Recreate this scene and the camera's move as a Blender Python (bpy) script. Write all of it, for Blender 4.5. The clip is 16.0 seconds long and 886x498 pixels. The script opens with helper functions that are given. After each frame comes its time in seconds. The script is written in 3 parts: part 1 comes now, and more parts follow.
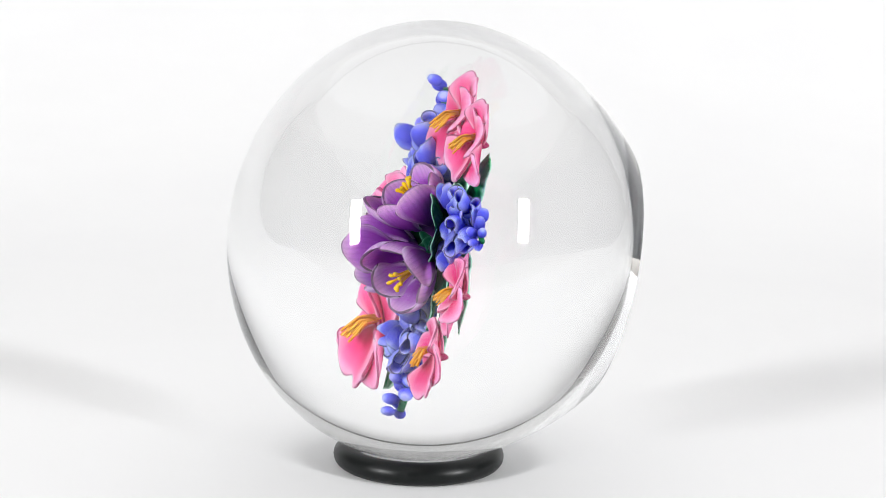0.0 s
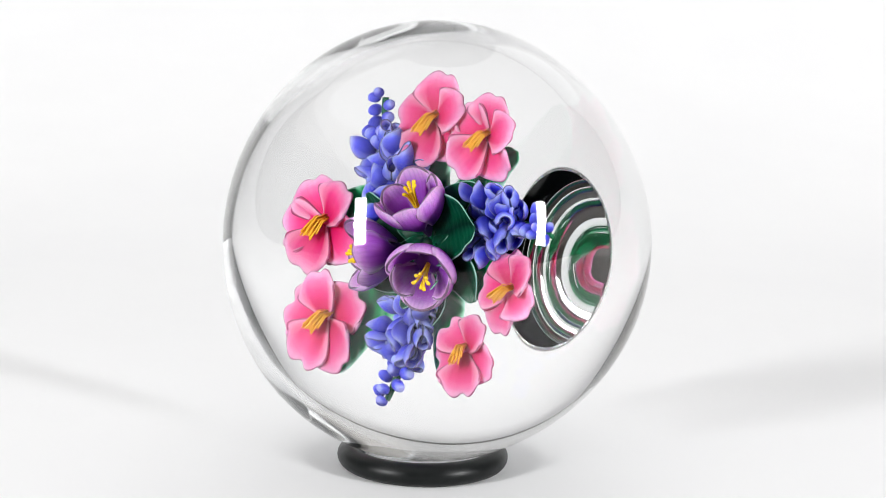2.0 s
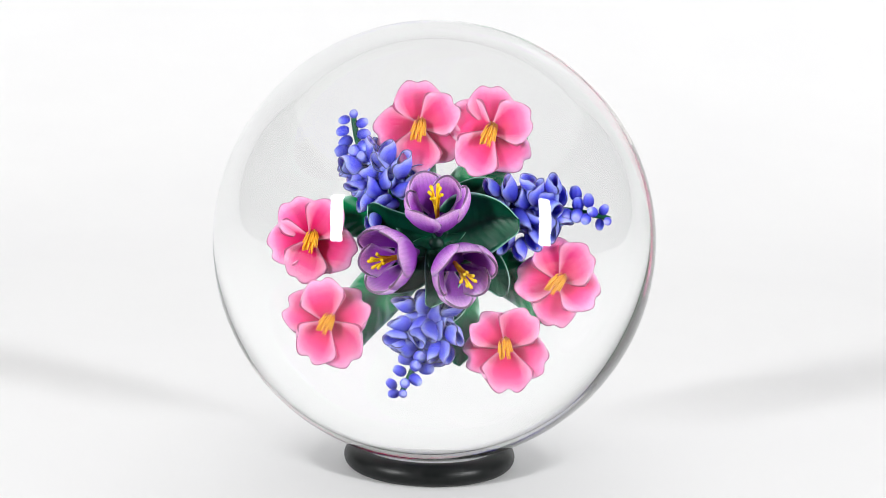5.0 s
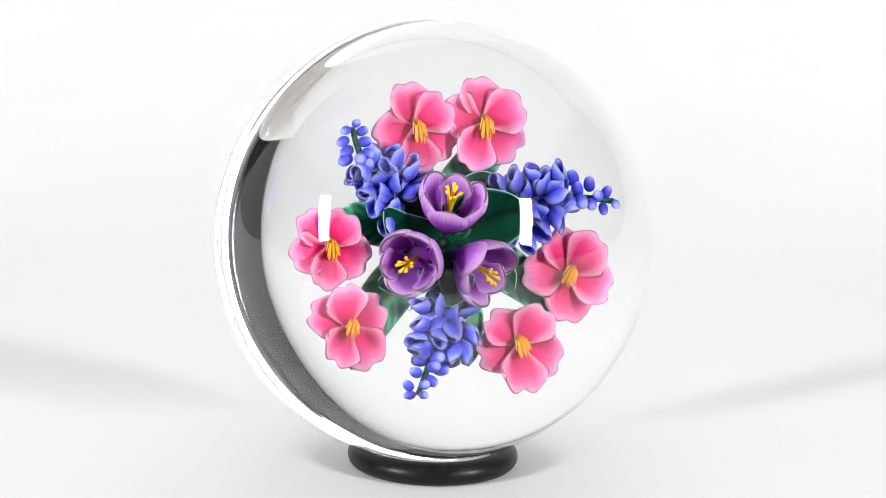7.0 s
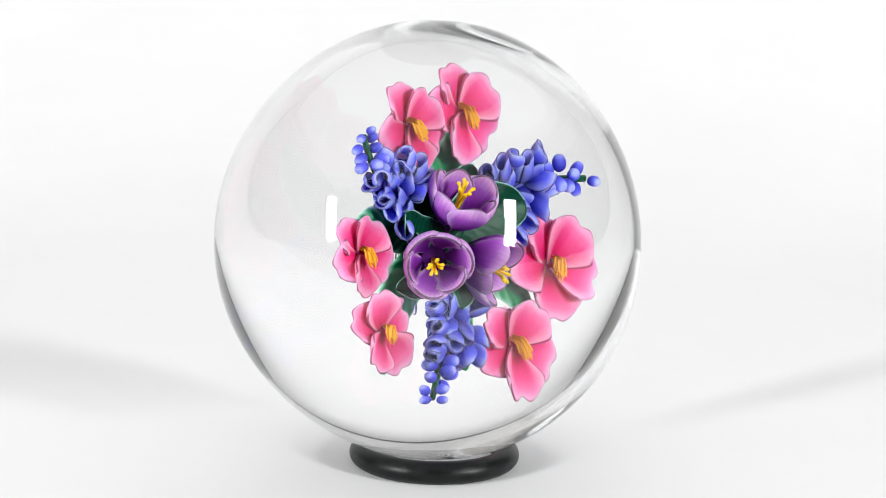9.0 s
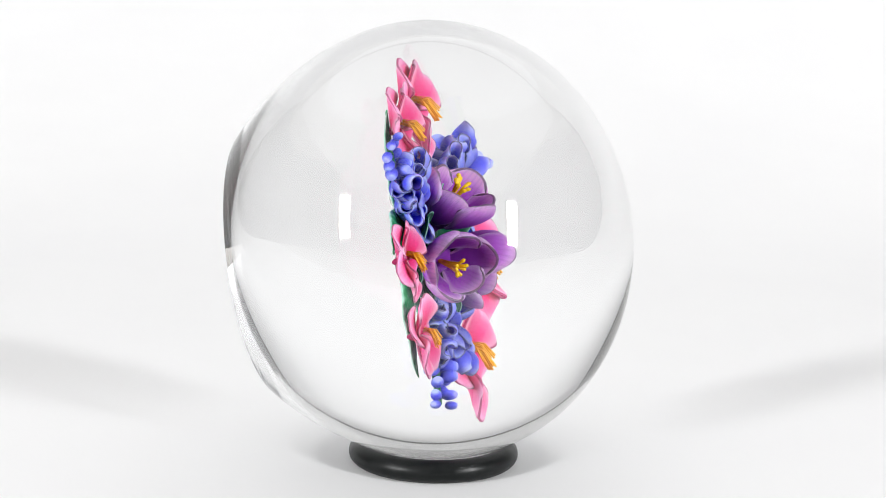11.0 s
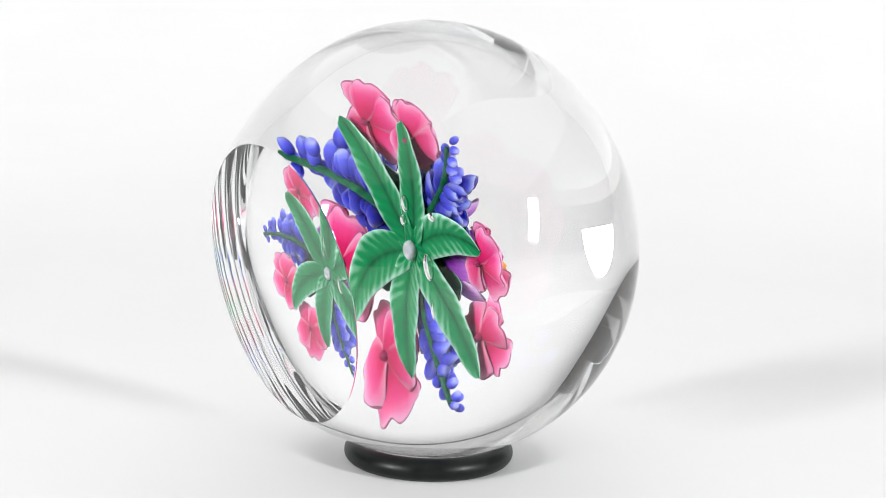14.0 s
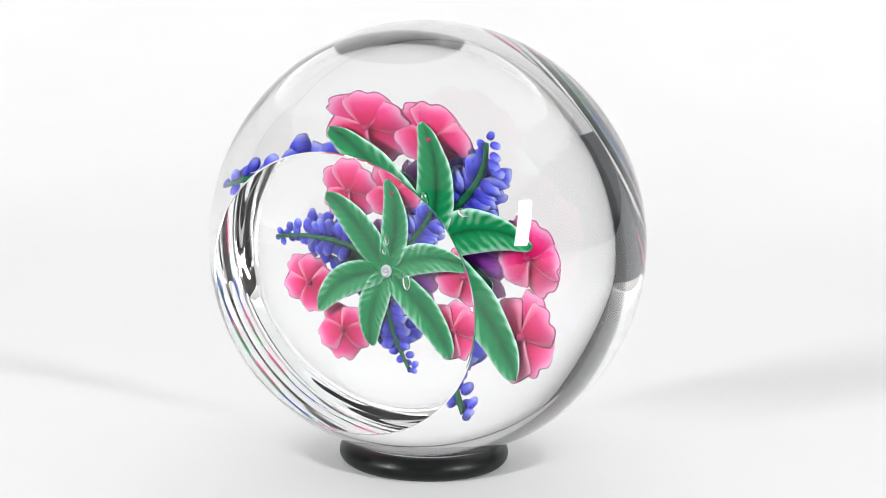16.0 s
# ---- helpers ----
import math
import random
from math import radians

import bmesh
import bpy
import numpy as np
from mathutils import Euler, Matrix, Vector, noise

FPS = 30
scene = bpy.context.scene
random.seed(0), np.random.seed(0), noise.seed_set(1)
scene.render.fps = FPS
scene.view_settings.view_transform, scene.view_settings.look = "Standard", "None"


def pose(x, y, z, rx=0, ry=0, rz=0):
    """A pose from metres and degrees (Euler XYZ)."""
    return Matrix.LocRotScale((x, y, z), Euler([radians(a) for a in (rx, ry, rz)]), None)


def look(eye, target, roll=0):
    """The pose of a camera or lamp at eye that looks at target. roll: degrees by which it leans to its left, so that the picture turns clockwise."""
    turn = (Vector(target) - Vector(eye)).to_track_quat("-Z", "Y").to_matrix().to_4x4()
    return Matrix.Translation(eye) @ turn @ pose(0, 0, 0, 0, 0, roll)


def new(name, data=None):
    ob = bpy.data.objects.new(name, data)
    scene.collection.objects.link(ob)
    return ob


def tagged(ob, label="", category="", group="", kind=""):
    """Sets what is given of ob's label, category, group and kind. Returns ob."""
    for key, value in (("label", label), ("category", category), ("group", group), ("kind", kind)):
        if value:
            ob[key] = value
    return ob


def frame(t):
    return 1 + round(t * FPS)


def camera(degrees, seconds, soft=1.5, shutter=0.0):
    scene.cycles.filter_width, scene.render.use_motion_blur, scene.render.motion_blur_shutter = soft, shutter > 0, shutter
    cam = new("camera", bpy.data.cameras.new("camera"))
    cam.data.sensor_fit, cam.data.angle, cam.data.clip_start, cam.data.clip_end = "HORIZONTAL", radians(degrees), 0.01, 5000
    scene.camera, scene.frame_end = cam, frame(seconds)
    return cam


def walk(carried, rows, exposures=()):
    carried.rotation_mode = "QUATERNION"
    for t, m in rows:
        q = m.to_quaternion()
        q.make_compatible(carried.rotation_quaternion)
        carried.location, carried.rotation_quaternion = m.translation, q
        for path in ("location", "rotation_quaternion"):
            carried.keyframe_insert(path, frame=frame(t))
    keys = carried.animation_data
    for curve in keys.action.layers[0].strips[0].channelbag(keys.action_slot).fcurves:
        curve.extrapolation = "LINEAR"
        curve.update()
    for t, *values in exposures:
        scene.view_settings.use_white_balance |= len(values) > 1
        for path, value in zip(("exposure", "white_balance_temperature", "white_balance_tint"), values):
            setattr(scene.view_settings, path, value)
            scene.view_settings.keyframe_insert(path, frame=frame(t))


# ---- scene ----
# Camera on a tripod, a hand's length from the paperweight
cam = camera(30, 16.0, soft=0.75)
EYE = Vector((0.00262, -0.33382, 0.09710))
AIM = EYE + Vector((0.0, math.cos(radians(8.85)), -math.sin(radians(8.85))))
walk(cam, [(0.0, look(EYE, AIM, 1.52)), (16.0, look(EYE, AIM, 1.52))])

# Turntable: degrees a second and start angle, shared by the paperweight and its ring
SPIN, START = 14.4, -75.13
MM = 0.001
CENTRE = Vector((0.90, 1.64, 46.45)) * MM      # middle of the glass
RING = Vector((1.02, -1.62, 0.0)) * MM         # middle of the rubber ring
scene.view_settings.exposure = 0.16
# the thick glass needs long light paths
scene.cycles.use_fast_gi = False
scene.cycles.max_bounces = 28
scene.cycles.transmission_bounces = 28
scene.cycles.glossy_bounces = 12
scene.cycles.sample_clamp_indirect = 0.0
scene.cycles.caustics_refractive = False

# ---- light: two strip softboxes on the camera's side, an added wide overhead fill, a dim room ----
world = bpy.data.worlds.new("studio_air")
scene.world = world
world.use_nodes = True
world.node_tree.nodes["Background"].inputs[0].default_value = (0.9, 0.95, 1.0, 1)
world.node_tree.nodes["Background"].inputs[1].default_value = 0.05


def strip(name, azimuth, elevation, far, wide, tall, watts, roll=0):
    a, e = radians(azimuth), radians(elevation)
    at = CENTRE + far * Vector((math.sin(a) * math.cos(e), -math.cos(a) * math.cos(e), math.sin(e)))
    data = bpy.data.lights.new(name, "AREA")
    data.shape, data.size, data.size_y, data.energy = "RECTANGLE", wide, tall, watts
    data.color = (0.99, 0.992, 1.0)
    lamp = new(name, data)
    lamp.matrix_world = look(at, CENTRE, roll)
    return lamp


strip("strip_light", -49.2, 14.7, 2.3, 0.235, 0.78, 46.0, 13)
strip("strip_light", 52.5, 14.9, 2.3, 0.235, 0.78, 46.0, -13)
# fill lamp added overhead to lift the paper and the posy
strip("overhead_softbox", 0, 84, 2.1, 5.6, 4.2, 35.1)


# ---- materials ----
def shader(name, rough=0.5, specular=0.5, metal=0.0):
    mat = bpy.data.materials.new(name)
    mat.use_nodes = True
    nodes, links = mat.node_tree.nodes, mat.node_tree.links
    bsdf = nodes["Principled BSDF"]
    bsdf.inputs["Roughness"].default_value = rough
    bsdf.inputs["Specular IOR Level"].default_value = specular
    bsdf.inputs["Metallic"].default_value = metal
    return mat, nodes, links, bsdf


def rgb(r, g, b):
    """Linear colour from 0 to 255 display values."""
    def lin(c):
        c /= 255
        return c / 12.92 if c < 0.04045 else ((c + 0.055) / 1.055) ** 2.4
    return (lin(r), lin(g), lin(b), 1)


def glass_rgb(r, g, b, depth=0.62):
    """Pigment of coloured glass: a little deeper than the lit colour."""
    return tuple(min(1.0, 1.4 * depth) * c for c in rgb(r, g, b)[:3]) + (1,)


def ramp(nodes, stops):
    node = nodes.new("ShaderNodeValToRGB")
    el = node.color_ramp.elements
    while len(el) < len(stops):
        el.new(0.5)
    for e, (at, col) in zip(el, stops):
        e.position, e.color = at, col
    return node


def math_node(nodes, links, op, a, b=0.0, clamp=False):
    node = nodes.new("ShaderNodeMath")
    node.operation, node.use_clamp = op, clamp
    for slot, val in zip(node.inputs, (a, b)):
        if isinstance(val, (int, float)):
            slot.default_value = val
        else:
            links.new(val, slot)
    return node.outputs[0]


def mix(nodes, links, fac, a, b, kind="MIX"):
    node = nodes.new("ShaderNodeMix")
    node.data_type, node.blend_type = "RGBA", kind
    for slot, val in zip((node.inputs[0], node.inputs[6], node.inputs[7]), (fac, a, b)):
        if isinstance(val, (int, float, tuple)):
            slot.default_value = val
        else:
            links.new(val, slot)
    return node.outputs[2]


def noise_tex(nodes, links, scale, detail=3.0, rough=0.55, coords="Object", stretch=None):
    tc = nodes.new("ShaderNodeTexCoord")
    out = tc.outputs[coords]
    if stretch:
        mp = nodes.new("ShaderNodeMapping")
        mp.inputs["Scale"].default_value = stretch
        links.new(out, mp.inputs[0])
        out = mp.outputs[0]
    n = nodes.new("ShaderNodeTexNoise")
    n.inputs["Scale"].default_value, n.inputs["Detail"].default_value, n.inputs["Roughness"].default_value = scale, detail, rough
    links.new(out, n.inputs["Vector"])
    return n.outputs["Fac"]


def bump(nodes, links, bsdf, height, strength, distance):
    b = nodes.new("ShaderNodeBump")
    b.inputs["Strength"].default_value, b.inputs["Distance"].default_value = strength, distance
    links.new(height, b.inputs["Height"])
    links.new(b.outputs[0], bsdf.inputs["Normal"])


def mat_paper():
    mat, n, l, b = shader("white_paper", 0.85, 0.08)
    f = noise_tex(n, l, 6.0, 4)
    r = ramp(n, [(0.3, (0.89, 0.89, 0.895, 1)), (0.7, (0.92, 0.92, 0.92, 1))])
    l.new(f, r.inputs[0])
    l.new(r.outputs[0], b.inputs["Base Color"])
    bump(n, l, b, noise_tex(n, l, 900.0, 2), 0.05, 0.0003)
    return mat


def mat_room(name, value, hue=(0.95, 0.9, 0.84)):
    mat, n, l, b = shader(name, 0.8, 0.2)
    f = noise_tex(n, l, 3.0, 5)
    r = ramp(n, [(0.3, tuple(value * c for c in hue) + (1,)), (0.7, tuple(value * 1.16 * c for c in hue) + (1,))])
    l.new(f, r.inputs[0])
    l.new(r.outputs[0], b.inputs["Base Color"])
    return mat


def mat_rubber():
    mat, n, l, b = shader("black_rubber", 0.38, 0.22)
    f = noise_tex(n, l, 420.0, 4)
    r = ramp(n, [(0.35, (0.003, 0.004, 0.004, 1)), (0.7, (0.007, 0.008, 0.008, 1))])
    l.new(f, r.inputs[0])
    l.new(r.outputs[0], b.inputs["Base Color"])
    g = ramp(n, [(0.3, (0.3, 0.3, 0.3, 1)), (0.75, (0.46, 0.46, 0.46, 1))])
    l.new(f, g.inputs[0])
    l.new(g.outputs[0], b.inputs["Roughness"])
    bump(n, l, b, noise_tex(n, l, 1500.0, 2), 0.08, 0.0001)
    return mat


def mat_glass():
    mat = bpy.data.materials.new("clear_crystal")
    mat.use_nodes = True
    n, l = mat.node_tree.nodes, mat.node_tree.links
    n.remove(n["Principled BSDF"])
    g = n.new("ShaderNodeBsdfGlass")
    g.inputs["IOR"].default_value, g.inputs["Roughness"].default_value = 1.625, 0.002
    g.inputs["Color"].default_value = (0.995, 0.997, 0.997, 1)
    l.new(g.outputs[0], n["Material Output"].inputs["Surface"])
    return mat


def petal_mat(name, length_stops, edge_col, edge_from, edge_to, line_col, vein=0.25, vein_count=9.0, edge_fac=0.9, rough=0.45, tone=0.12, sides=True, thin=0.0):
    """Lampworked petal: colour along its length (UV x), another towards its rim (UV y = how far from the midline), fine veins."""
    mat, n, l, b = shader(name, rough, 0.12)
    b.inputs["Subsurface Weight"].default_value = 0.75
    b.inputs["Subsurface Radius"].default_value = (1.0, 0.6, 0.8)
    b.inputs["Subsurface Scale"].default_value = 0.0011
    uv = n.new("ShaderNodeUVMap")
    sep = n.new("ShaderNodeSeparateXYZ")
    l.new(uv.outputs[0], sep.inputs[0])
    s, t = sep.outputs[0], sep.outputs[1]
    base = ramp(n, length_stops)
    soft = noise_tex(n, l, 260.0, 3)
    l.new(math_node(n, l, "ADD", s, math_node(n, l, "MULTIPLY", math_node(n, l, "SUBTRACT", soft, 0.5), 0.35)), base.inputs[0])
    off = math_node(n, l, "MULTIPLY", math_node(n, l, "ABSOLUTE", t), 1.0 if sides else 0.0)
    rim = math_node(n, l, "MAXIMUM", math_node(n, l, "POWER", off, 1.5), math_node(n, l, "POWER", s, 4.0))
    rim = math_node(n, l, "ADD", rim, math_node(n, l, "MULTIPLY", math_node(n, l, "SUBTRACT", soft, 0.5), 0.3))
    er = ramp(n, [(edge_from, (0, 0, 0, 1)), (edge_to, (1, 1, 1, 1))])
    l.new(rim, er.inputs[0])
    col = mix(n, l, math_node(n, l, "MULTIPLY", er.outputs[0], edge_fac), base.outputs[0], edge_col)
    wob = noise_tex(n, l, 500.0, 3)
    wave = math_node(n, l, "SINE", math_node(n, l, "MULTIPLY", math_node(n, l, "ADD", t, math_node(n, l, "MULTIPLY", wob, 0.25)), vein_count * 3.1416))
    lines = math_node(n, l, "MULTIPLY", math_node(n, l, "POWER", math_node(n, l, "ABSOLUTE", wave), 6.0), vein)
    col = mix(n, l, lines, col, length_stops[0][1])
    # thin dark outline painted in for the shading along petal edges
    rim_shade = ramp(n, [(0.94, (0, 0, 0, 1)), (0.985, (1, 1, 1, 1))])
    l.new(math_node(n, l, "MAXIMUM", off, math_node(n, l, "SUBTRACT", s, 0.02)), rim_shade.inputs[0])
    col = mix(n, l, math_node(n, l, "MULTIPLY", rim_shade.outputs[0], 0.85), col, line_col)
    info = n.new("ShaderNodeObjectInfo")
    hsv = n.new("ShaderNodeHueSaturation")
    l.new(col, hsv.inputs["Color"])
    l.new(math_node(n, l, "ADD", math_node(n, l, "MULTIPLY", info.outputs["Random"], tone * 2), 1.0 - tone), hsv.inputs["Value"])
    l.new(hsv.outputs[0], b.inputs["Base Color"])
    bump(n, l, b, wave, 0.05, 0.0002)
    if thin:
        # light shines through the thin wall
        tr, mx = n.new("ShaderNodeBsdfTranslucent"), n.new("ShaderNodeMixShader")
        l.new(hsv.outputs[0], tr.inputs["Color"])
        mx.inputs[0].default_value = thin
        l.new(b.outputs[0], mx.inputs[1])
        l.new(tr.outputs[0], mx.inputs[2])
        l.new(mx.outputs[0], n["Material Output"].inputs["Surface"])
    return mat


def mat_leaf(name, dark, mid, pale, streaks=0.3, rim=4.0):
    mat, n, l, b = shader(name, 0.4, 0.15)
    uv = n.new("ShaderNodeUVMap")
    sep = n.new("ShaderNodeSeparateXYZ")
    l.new(uv.outputs[0], sep.inputs[0])
    s, t = sep.outputs[0], sep.outputs[1]
    off = math_node(n, l, "ABSOLUTE", t)
    wob = noise_tex(n, l, 300.0, 4)
    # side veins run out and forward from the midrib, broken and uneven
    big = noise_tex(n, l, 90.0, 2)
    ph = math_node(n, l, "SUBTRACT", math_node(n, l, "MULTIPLY", s, 64.0), math_node(n, l, "MULTIPLY", off, 11.0))
    ph = math_node(n, l, "ADD", ph, math_node(n, l, "MULTIPLY", wob, 7.0))
    wave = math_node(n, l, "ADD", math_node(n, l, "MULTIPLY", math_node(n, l, "SINE", ph), 0.5), 0.5)
    streak = math_node(n, l, "MULTIPLY", math_node(n, l, "MULTIPLY", wave, big), math_node(n, l, "MULTIPLY", off, streaks))
    # broad lighter flanks beside a dark midrib, pale rim
    flank = math_node(n, l, "MULTIPLY", math_node(n, l, "SINE", math_node(n, l, "MULTIPLY", math_node(n, l, "POWER", off, 0.8), 3.1416)), 0.26)
    away = math_node(n, l, "MULTIPLY", s, 3.5, True)
    body = math_node(n, l, "ADD", math_node(n, l, "MULTIPLY", math_node(n, l, "MULTIPLY", math_node(n, l, "POWER", off, rim), away), 0.7), streak)
    body = math_node(n, l, "ADD", body, math_node(n, l, "ADD", flank, 0.08))
    body = math_node(n, l, "ADD", body, math_node(n, l, "MULTIPLY", math_node(n, l, "SUBTRACT", big, 0.5), 0.5))
    r = ramp(n, [(0.05, dark), (0.42, mid), (0.9, pale)])
    l.new(body, r.inputs[0])
    b.inputs["Subsurface Weight"].default_value = 0.3
    b.inputs["Subsurface Radius"].default_value = (0.6, 1.0, 0.8)
    b.inputs["Subsurface Scale"].default_value = 0.0008
    l.new(r.outputs[0], b.inputs["Base Color"])
    bump(n, l, b, wave, 0.12, 0.0003)
    return mat


def mat_plain(name, a, c, scale, rough=0.45, specular=0.15):
    mat, n, l, b = shader(name, rough, specular)
    r = ramp(n, [(0.3, a), (0.7, c)])
    l.new(noise_tex(n, l, scale, 3), r.inputs[0])
    l.new(r.outputs[0], b.inputs["Base Color"])
    return mat


PAPER = mat_paper()
WALLS = mat_room("grey_wall_paint", 0.09)
SLATE = mat_room("slate_wall_paint", 0.06, (0.82, 1.0, 1.2))
BROWN = mat_room("brown_wall_paint", 0.075, (1.1, 0.93, 0.78))
DARK = mat_room("dark_wall_paint", 0.045)
TABLE = mat_room("pale_tabletop", 0.42)
CEIL = mat_room("ceiling_paint", 0.22)
RUBBER = mat_rubber()
GLASS = mat_glass()
PINK = petal_mat("pink_petal", [(0.0, glass_rgb(196, 12, 82, 0.6)), (0.3, glass_rgb(224, 32, 108, 0.66)), (0.62, glass_rgb(238, 72, 142, 0.7)), (1.0, glass_rgb(248, 146, 194, 0.76))],
                 glass_rgb(255, 190, 218, 0.84), 0.42, 1.05, glass_rgb(168, 34, 96, 0.55), 0.08, 4.0, 0.76)
PURPLE = petal_mat("purple_petal", [(0.0, glass_rgb(112, 34, 150, 0.74)), (0.3, glass_rgb(156, 62, 190, 0.8)), (0.6, glass_rgb(196, 112, 222, 0.9)), (0.9, glass_rgb(242, 190, 252, 1.0))],
                   glass_rgb(246, 206, 252, 0.9), 0.42, 0.9, glass_rgb(26, 2, 50, 0.4), 0.14, 5.0, 0.85, thin=0.36)
BLUE = petal_mat("blue_floret", [(0.0, glass_rgb(24, 22, 104, 0.45)), (0.3, glass_rgb(52, 54, 182, 0.62)), (0.7, glass_rgb(88, 94, 222, 0.72)), (1.0, glass_rgb(160, 170, 248, 0.8))],
                 glass_rgb(172, 182, 250, 0.8), 0.45, 1.0, glass_rgb(16, 12, 78, 0.35), 0.06, 3.0, 0.75, 0.4, 0.2)
LEAF = mat_leaf("green_leaf", glass_rgb(0, 76, 44, 0.6), glass_rgb(6, 142, 82, 0.68), glass_rgb(190, 240, 218, 0.85), 0.4, 6.0)
DEEP_LEAF = mat_leaf("deep_green_leaf", glass_rgb(0, 34, 26), glass_rgb(2, 84, 56), glass_rgb(170, 226, 206, 0.8), 0.08, 14.0)
STEM = mat_plain("green_stem", glass_rgb(6, 72, 48), glass_rgb(30, 120, 76), 700)
YELLOW = mat_plain("yellow_stamen", glass_rgb(244, 190, 10, 0.85), glass_rgb(255, 226, 50, 0.9), 900)
ORANGE = mat_plain("orange_stamen", glass_rgb(250, 166, 20, 0.8), glass_rgb(255, 208, 70, 0.9), 900)


MILK = mat_plain("milky_glass", (0.42, 0.45, 0.48, 1), (0.6, 0.63, 0.66, 1), 800, 0.2, 0.5)


# ---- mesh helpers ----
def mesh_of(name, bm, material, smooth=True):
    bmesh.ops.recalc_face_normals(bm, faces=bm.faces)
    me = bpy.data.meshes.new(name)
    bm.to_mesh(me)
    bm.free()
    me.materials.append(material)
    if smooth:
        me.polygons.foreach_set("use_smooth", [True] * len(me.polygons))
    return me


def place(name, me, parent, m, label=""):
    """A mesh object under a thing or part, m in its parent's space."""
    ob = new(name, me)
    ob.parent = parent
    ob.matrix_local = m
    return tagged(ob, label)


def part(name, bm, material, parent, label="", m=None):
    return place(name, mesh_of(name, bm, material), parent, m or Matrix(), label)


def thing(name, label, category, group="", at=(0, 0, 0)):
    ob = new(name)
    ob.empty_display_size = 0.01
    ob.location = at
    return tagged(ob, label, category, group)


def box(bm, lo, hi):
    made = bmesh.ops.create_cube(bm, size=1.0)["verts"]
    for v in made:
        v.co = Vector([a + (b - a) * (c + 0.5) for a, b, c in zip(lo, hi, v.co)])


def shell(fn, ns, nt, thick):
    """A closed sheet with thickness: fn(s, t) gives a point, s from 0 to 1, t from -1 to 1; UV holds s and t."""
    bm = bmesh.new()
    uvl = bm.loops.layers.uv.new("UVMap")
    P = [[Vector(fn(i / ns, -1 + 2 * j / nt)) for j in range(nt + 1)] for i in range(ns + 1)]
    top, low = [], []
    for i in range(ns + 1):
        ra, rb = [], []
        for j in range(nt + 1):
            a, b = P[min(i + 1, ns)][j], P[max(i - 1, 0)][j]
            c, d = P[i][min(j + 1, nt)], P[i][max(j - 1, 0)]
            nrm = (a - b).cross(c - d)
            nrm = nrm.normalized() if nrm.length > 1e-12 else Vector((0, 0, 1))
            edge = min(1.0, 3.0 * min(1.02 - abs(-1 + 2 * j / nt), 1.02 - i / ns) + 0.25)
            ra.append(bm.verts.new(P[i][j] + nrm * thick * 0.5 * edge))
            rb.append(bm.verts.new(P[i][j] - nrm * thick * 0.5 * edge))
        top.append(ra)
        low.append(rb)

    def quad(vs, uvs):
        f = bm.faces.new(vs)
        for loop, (s, t) in zip(f.loops, uvs):
            loop[uvl].uv = (s, t)
    for i in range(ns):
        for j in range(nt):
            ij = ((i, j), (i + 1, j), (i + 1, j + 1), (i, j + 1))
            uvs = [(a / ns, -1 + 2 * b / nt) for a, b in ij]
            quad([top[a][b] for a, b in ij], uvs)
            quad([low[a][b] for a, b in reversed(ij)], uvs[::-1])
    rim = [(i, 0) for i in range(ns)] + [(ns, j) for j in range(nt)] + [(i, nt) for i in range(ns, 0, -1)] + [(0, j) for j in range(nt, 0, -1)]
    for k, a in enumerate(rim):
        b = rim[(k + 1) % len(rim)]
        uvs = [(c[0] / ns, -1 + 2 * c[1] / nt) for c in (a, b, b, a)]
        quad([top[a[0]][a[1]], top[b[0]][b[1]], low[b[0]][b[1]], low[a[0]][a[1]]], uvs)
    return bm


def tube(bm, path, radii, sides=8):
    """A round rod along a path with closed, rounded ends."""
    rings = []
    for k, p in enumerate(path):
        p = Vector(p)
        d = (Vector(path[min(k + 1, len(path) - 1)]) - Vector(path[max(k - 1, 0)])).normalized()
        a = d.orthogonal().normalized()
        b = d.cross(a)
        rings.append([bm.verts.new(p + radii[k] * (a * math.cos(q) + b * math.sin(q))) for q in [2 * math.pi * i / sides for i in range(sides)]])
    for r0, r1 in zip(rings, rings[1:]):
        # match the seam, so that the rod doesn't twist
        shift = min(range(sides), key=lambda s: (r0[0].co - r1[s].co).length)
        r1[:] = r1[shift:] + r1[:shift]
        for i in range(sides):
            bm.faces.new((r0[i], r0[(i + 1) % sides], r1[(i + 1) % sides], r1[i]))
    bm.faces.new(rings[0][::-1])
    bm.faces.new(rings[-1])


def lathe(profile, around):
    """Solid of revolution about z from (radius, height) pairs."""
    bm = bmesh.new()
    rows = []
    for r, z in profile:
        if r < 1e-9:
            rows.append([bm.verts.new((0, 0, z))])
        else:
            rows.append([bm.verts.new((r * math.cos(2 * math.pi * i / around), r * math.sin(2 * math.pi * i / around), z)) for i in range(around)])
    for a, b in zip(rows, rows[1:]):
        for i in range(around):
            j = (i + 1) % around
            vs = [a[i % len(a)], a[j % len(a)], b[j % len(b)], b[i % len(b)]]
            vs = [v for k, v in enumerate(vs) if v not in vs[:k]]
            bm.faces.new(vs)
    return bm


